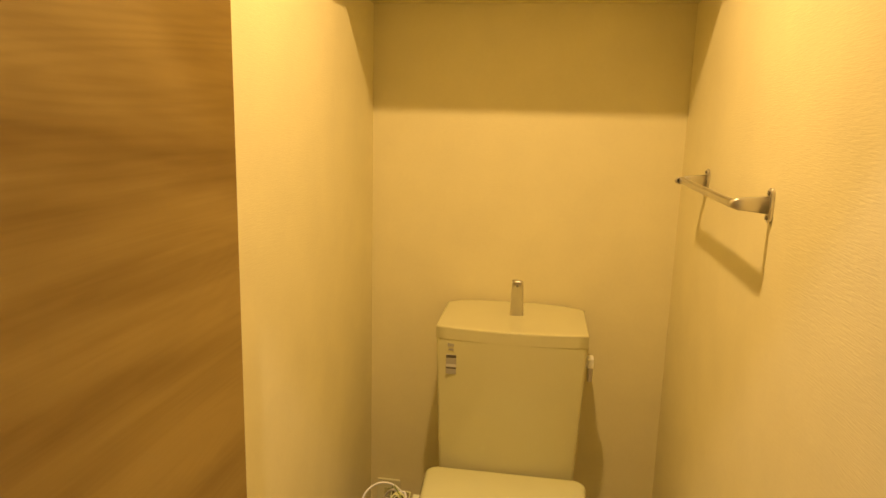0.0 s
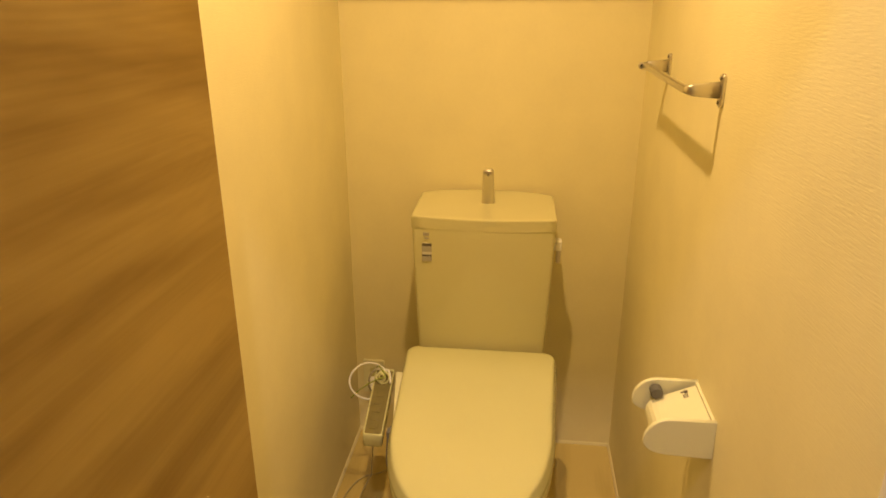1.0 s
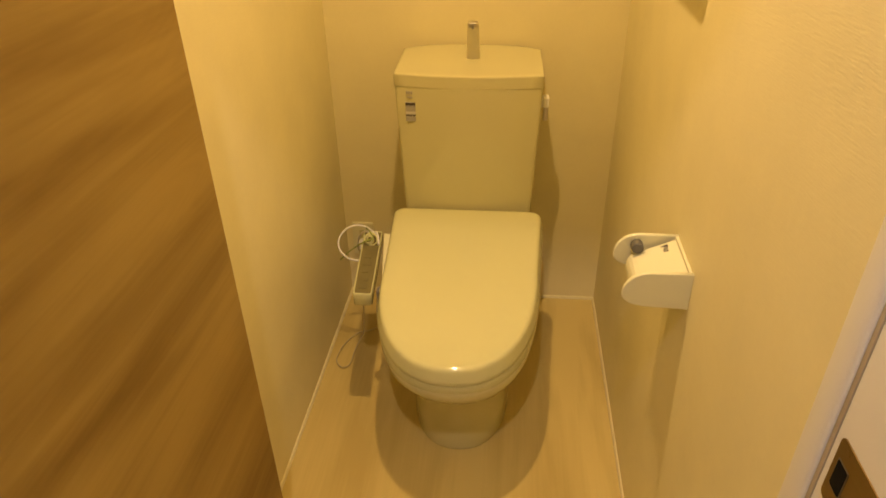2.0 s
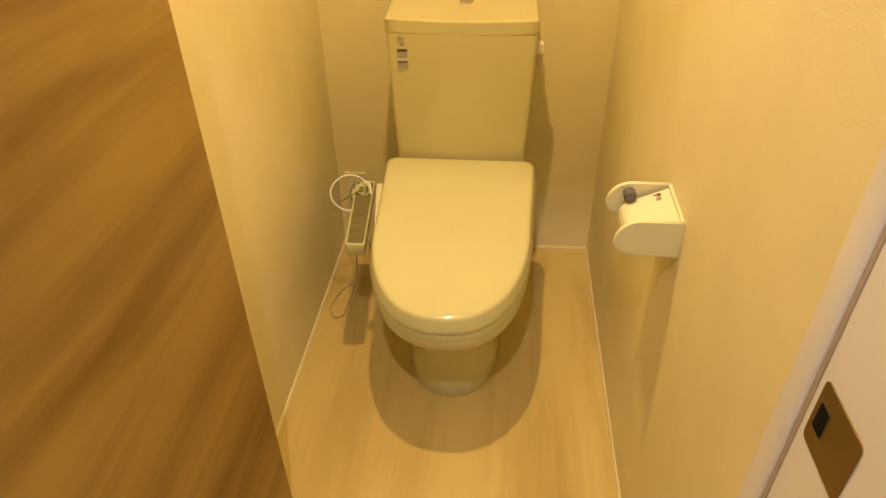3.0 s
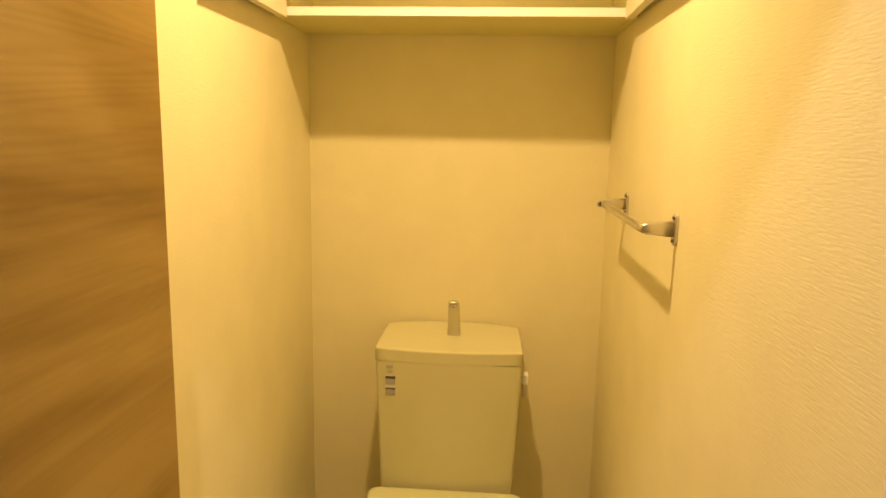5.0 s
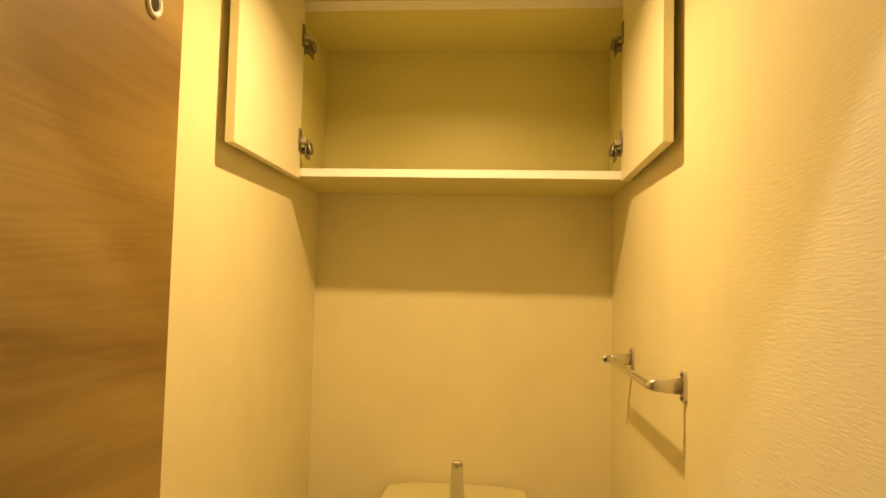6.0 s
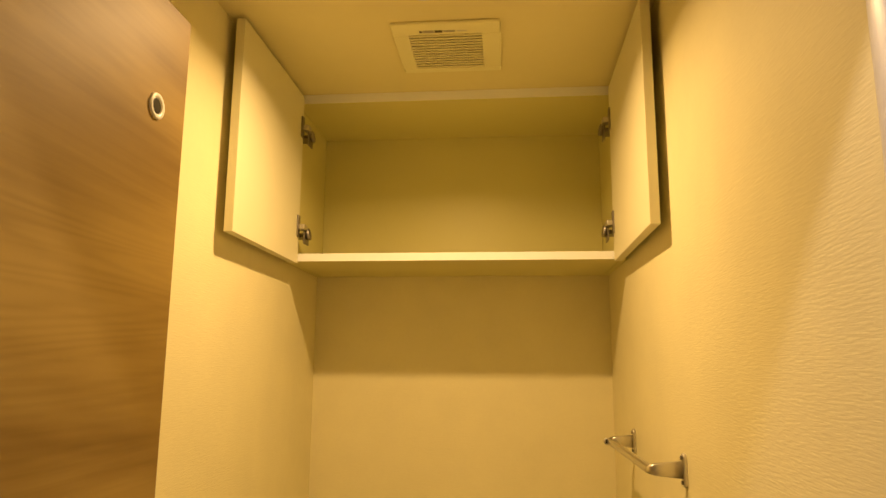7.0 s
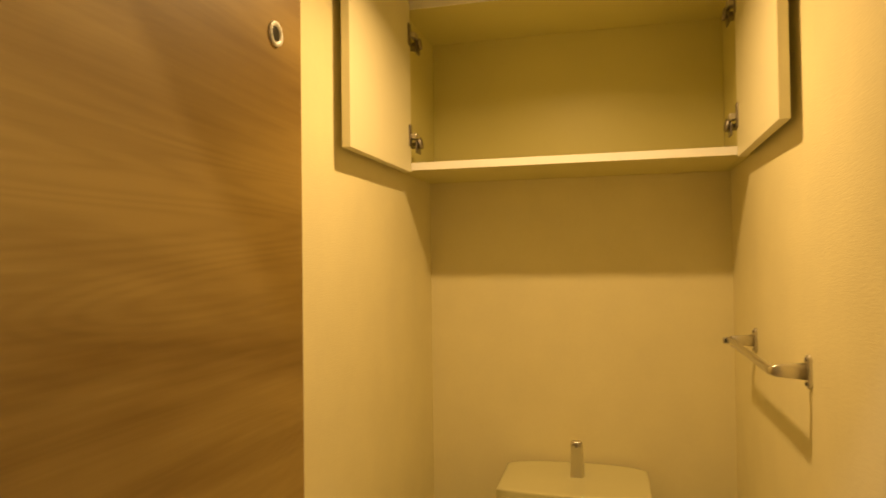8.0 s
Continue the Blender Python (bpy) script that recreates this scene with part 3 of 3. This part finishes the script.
part("hose", tube(curve([(-0.248, -0.50, 0.354), (-0.256, -0.49, 0.28), (-0.285, -0.40, 0.14), (-0.315, -0.31, 0.05), (-0.335, -0.34, 0.012), (-0.340, -0.395, 0.006), (-0.362, -0.408, 0.006), (-0.384, -0.375, 0.006), (-0.377, -0.31, 0.006), (-0.345, -0.248, 0.006), (-0.285, -0.220, 0.012), (-0.18, -0.16, 0.07), (-0.12, -0.13, 0.20)]), 0.0017, 8),
     CABLE, toilet, "thin dull cable lying on the floor")

# ---------------------------------------------------------------- outlet, plug and cord
OX = -0.358
outlet = thing("wall_outlet", (OX, 0, 0.215), "white wall outlet with earth terminal low on the wall", "outlet")
part("cover", plate(rounded(OX - 0.035, OX + 0.035, 0.152, 0.272, 0.004), "y", -0.0005, -0.009, 0.002), PLASTIC2, outlet)
part("socket", box(OX - 0.012, OX + 0.012, -0.0105, -0.008, 0.180, 0.245, 0.001), PLASTIC, outlet)
for dx in (-0.006, 0.006):
    part("slot", box(OX + dx - 0.001, OX + dx + 0.001, -0.0110, -0.0104, 0.224, 0.233), BLACK, outlet)
cord = thing("power_cord", (OX + 0.02, -0.08, 0.20), "coiled white power cord plugged into the outlet", "cord")
part("plug", join(box(OX - 0.011, OX + 0.011, -0.038, -0.0112, 0.190, 0.216, 0.004), tube([(OX, -0.036, 0.203), (OX, -0.050, 0.201)], 0.006)), CORD, cord)
CC = Vector((-0.305, -0.290, 0.371))
LU, LV = Vector((0.97, 0.24, -0.01)), Vector((-0.11, 0.50, 0.86))
big = [CC + (0.053 + 0.002 * math.cos(2 * a)) * math.cos(a) * LU + 0.050 * math.sin(a) * LV for a in (2 * math.pi * k / 40 for k in range(41))]
part("loop", tube(big, 0.0028, 8, False), CORD, cord)
C2 = Vector((-0.262, -0.318, 0.402))
coil = []
for k in range(57):
    a = 2 * math.pi * k / 16
    r = 0.019 - 0.0032 * (k / 16)
    coil.append(C2 + r * math.cos(a) * LU + r * math.sin(a) * LV + Vector((0.004 * math.sin(a * 0.31), -0.010 * k / 56, 0.006 * k / 56)))
part("coil", tube(coil, 0.0017, 8), PALEGREEN, cord, "small coil of yellow-green earth wire")
part("lead", tube(curve([(OX, -0.050, 0.201), (OX + 0.01, -0.085, 0.205), (-0.345, -0.14, 0.26), (-0.325, -0.20, 0.33), (-0.295, -0.25, 0.385), (-0.268, -0.295, 0.412)]), 0.0032, 8), CORD, cord)
part("lead", tube(curve([(-0.262, -0.300, 0.412), (-0.248, -0.298, 0.412), (-0.240, -0.315, 0.403), (-0.236, -0.335, 0.396)]), 0.0030, 8), CORD, cord)
part("earth_wire", tube(curve([(OX + 0.002, -0.012, 0.245), (-0.335, -0.06, 0.275), (-0.31, -0.15, 0.345), (-0.283, -0.26, 0.405), (-0.262, -0.31, 0.420), (-0.252, -0.325, 0.410), (-0.270, -0.332, 0.405),
                               (-0.300, -0.320, 0.380), (-0.335, -0.305, 0.345), (-0.358, -0.300, 0.318)]), 0.0020, 8), GREENWIRE, cord,
     "thin green and yellow earth wire")

# ---------------------------------------------------------------- towel bar
TY0, TY1, TZ = -0.733, -0.300, 1.234
towel = thing("towel_bar", (H, (TY0 + TY1) / 2, TZ), "flat chrome towel bar on the papered wall", "towel bar")
path = []
BX, R = 0.355, 0.010
path += [(H - 0.006, TY0), (BX + R, TY0)]
for k in range(1, 7):
    a = radians(90 * k / 6)
    path.append((BX + R - R * math.sin(a), TY0 + R - R * math.cos(a)))
path.append((BX, TY1 - R))
for k in range(1, 7):
    a = radians(90 * k / 6)
    path.append((BX + R - R * math.cos(a), TY1 - R + R * math.sin(a)))
path.append((H - 0.006, TY1))
rings = []
TH, TI = 0.0038, 0.0085
for i, p in enumerate(path):
    a, b = Vector(path[max(i - 1, 0)]), Vector(path[min(i + 1, len(path) - 1)])
    d = (b - a).normalized()
    nrm = Vector((-d.y, d.x))
    HH = 0.0060 + 0.0075 * min(1, max(0, (p[0] - BX) / 0.022))
    rings.append([(p[0] + nrm.x * u, p[1] + nrm.y * u, TZ + v) for u, v in
                  ((TH, -HH + 0.002), (TH, HH - 0.002), (TH * 0.5, HH), (-TI + 0.0015, HH), (-TI, HH - 0.002), (-TI, -HH + 0.002), (-TI + 0.0015, -HH), (TH * 0.5, -HH))])
part("bar", loft(rings), CHROME, towel)
knob = part("end_knob", disc((BX - 0.0035, TZ), "y", 0.0078, TY1 - 0.004, TY1 - 0.0150, 20, 0.0015), CHROME, towel, "round chrome end of the bar")
part("end_cap", disc((BX - 0.0035, TZ), "y", 0.0050, TY1 - 0.0148, TY1 - 0.0156, 16, 0.0003), DARK, knob, "dark cap in the bar's end")
for y in (TY0, TY1):
    fl = part("wall_plate", plate(rounded(y - 0.010, y + 0.010, TZ - 0.027, TZ + 0.027, 0.009), "x", H, H - 0.006, 0.0015), CHROME, towel)
    for dz in (-0.0195, 0.0195):
        part("screw", disc((y, TZ + dz), "x", 0.0035, H - 0.006, H - 0.0085, 14, 0.0008), STEEL, fl)

# ---------------------------------------------------------------- paper holder
PY0, PY1, PT = -0.949, -0.826, 0.749
holder = thing("paper_holder", (H, (PY0 + PY1) / 2, PT), "white plastic toilet paper holder without a roll", "paper holder")
out = [(H + 0.002, PT)]
for k in range(9):
    a = radians(90 + 90 * k / 8)
    out.append((H - 0.068 + 0.042 * math.cos(a), PT - 0.042 + 0.042 * math.sin(a)))
for k in range(9):
    a = radians(180 + 90 * k / 8)
    out.append((H - 0.068 + 0.042 * math.cos(a), PT - 0.043 + 0.024 * math.sin(a)))
out += [(H - 0.030, PT - 0.068), (H + 0.002, PT - 0.069)]
for y in (PY0, PY1):
    part("side_plate", plate(out, "y", y - 0.004, y + 0.004, 0.0018), PLASTIC2, holder)
part("back_plate", box(H - 0.006, H - 0.0005, PY0 - 0.001, PY1 + 0.001, PT - 0.067, PT - 0.001, 0.001), PLASTIC2, holder)
part("roller", join(disc((H - 0.072, PT - 0.018), "y", 0.0108, PY1 - 0.024, PY1 - 0.004, 20, 0.002), disc((H - 0.060, PT - 0.048), "y", 0.009, PY0 + 0.004, PY1 - 0.02, 16)),
     DARKGREY, holder, "dark grey plastic roller end")
prof = [(H - 0.087, PT - 0.062), (H - 0.0865, PT - 0.052), (H - 0.0845, PT - 0.044), (H - 0.080, PT - 0.0375), (H - 0.073, PT - 0.033), (H - 0.064, PT - 0.0285), (H - 0.0075, PT - 0.0025)]
inner = [(x + 0.001, z - 0.0024) for x, z in reversed(prof)]
cover = part("cover", loft([[(x, PY0 + 0.0055, z) for x, z in prof + inner], [(x, PY1 - 0.013, z) for x, z in prof + inner]], smooth=False), PAPER, holder,
             "white curved flap with small print")
for y0, y1, w, o in ((-0.862, -0.859, 0.0045, 0), (-0.856, -0.853, 0.0045, 0), (-0.850, -0.842, 0.0035, 0.002), (-0.846, -0.843, 0.005, -0.002)):
    bm = box(-w + o, w + o, y0, y1, 0, 0.0005)
    bmesh.ops.rotate(bm, verts=bm.verts, cent=(0, 0, 0), matrix=Matrix.Rotation(math.atan2(-0.027, 0.058), 3, "Y"))
    bmesh.ops.translate(bm, verts=bm.verts, vec=(H - 0.027, -0.003, PT - 0.0112))
    part("print", bm, INK, cover, "small dark printed mark")
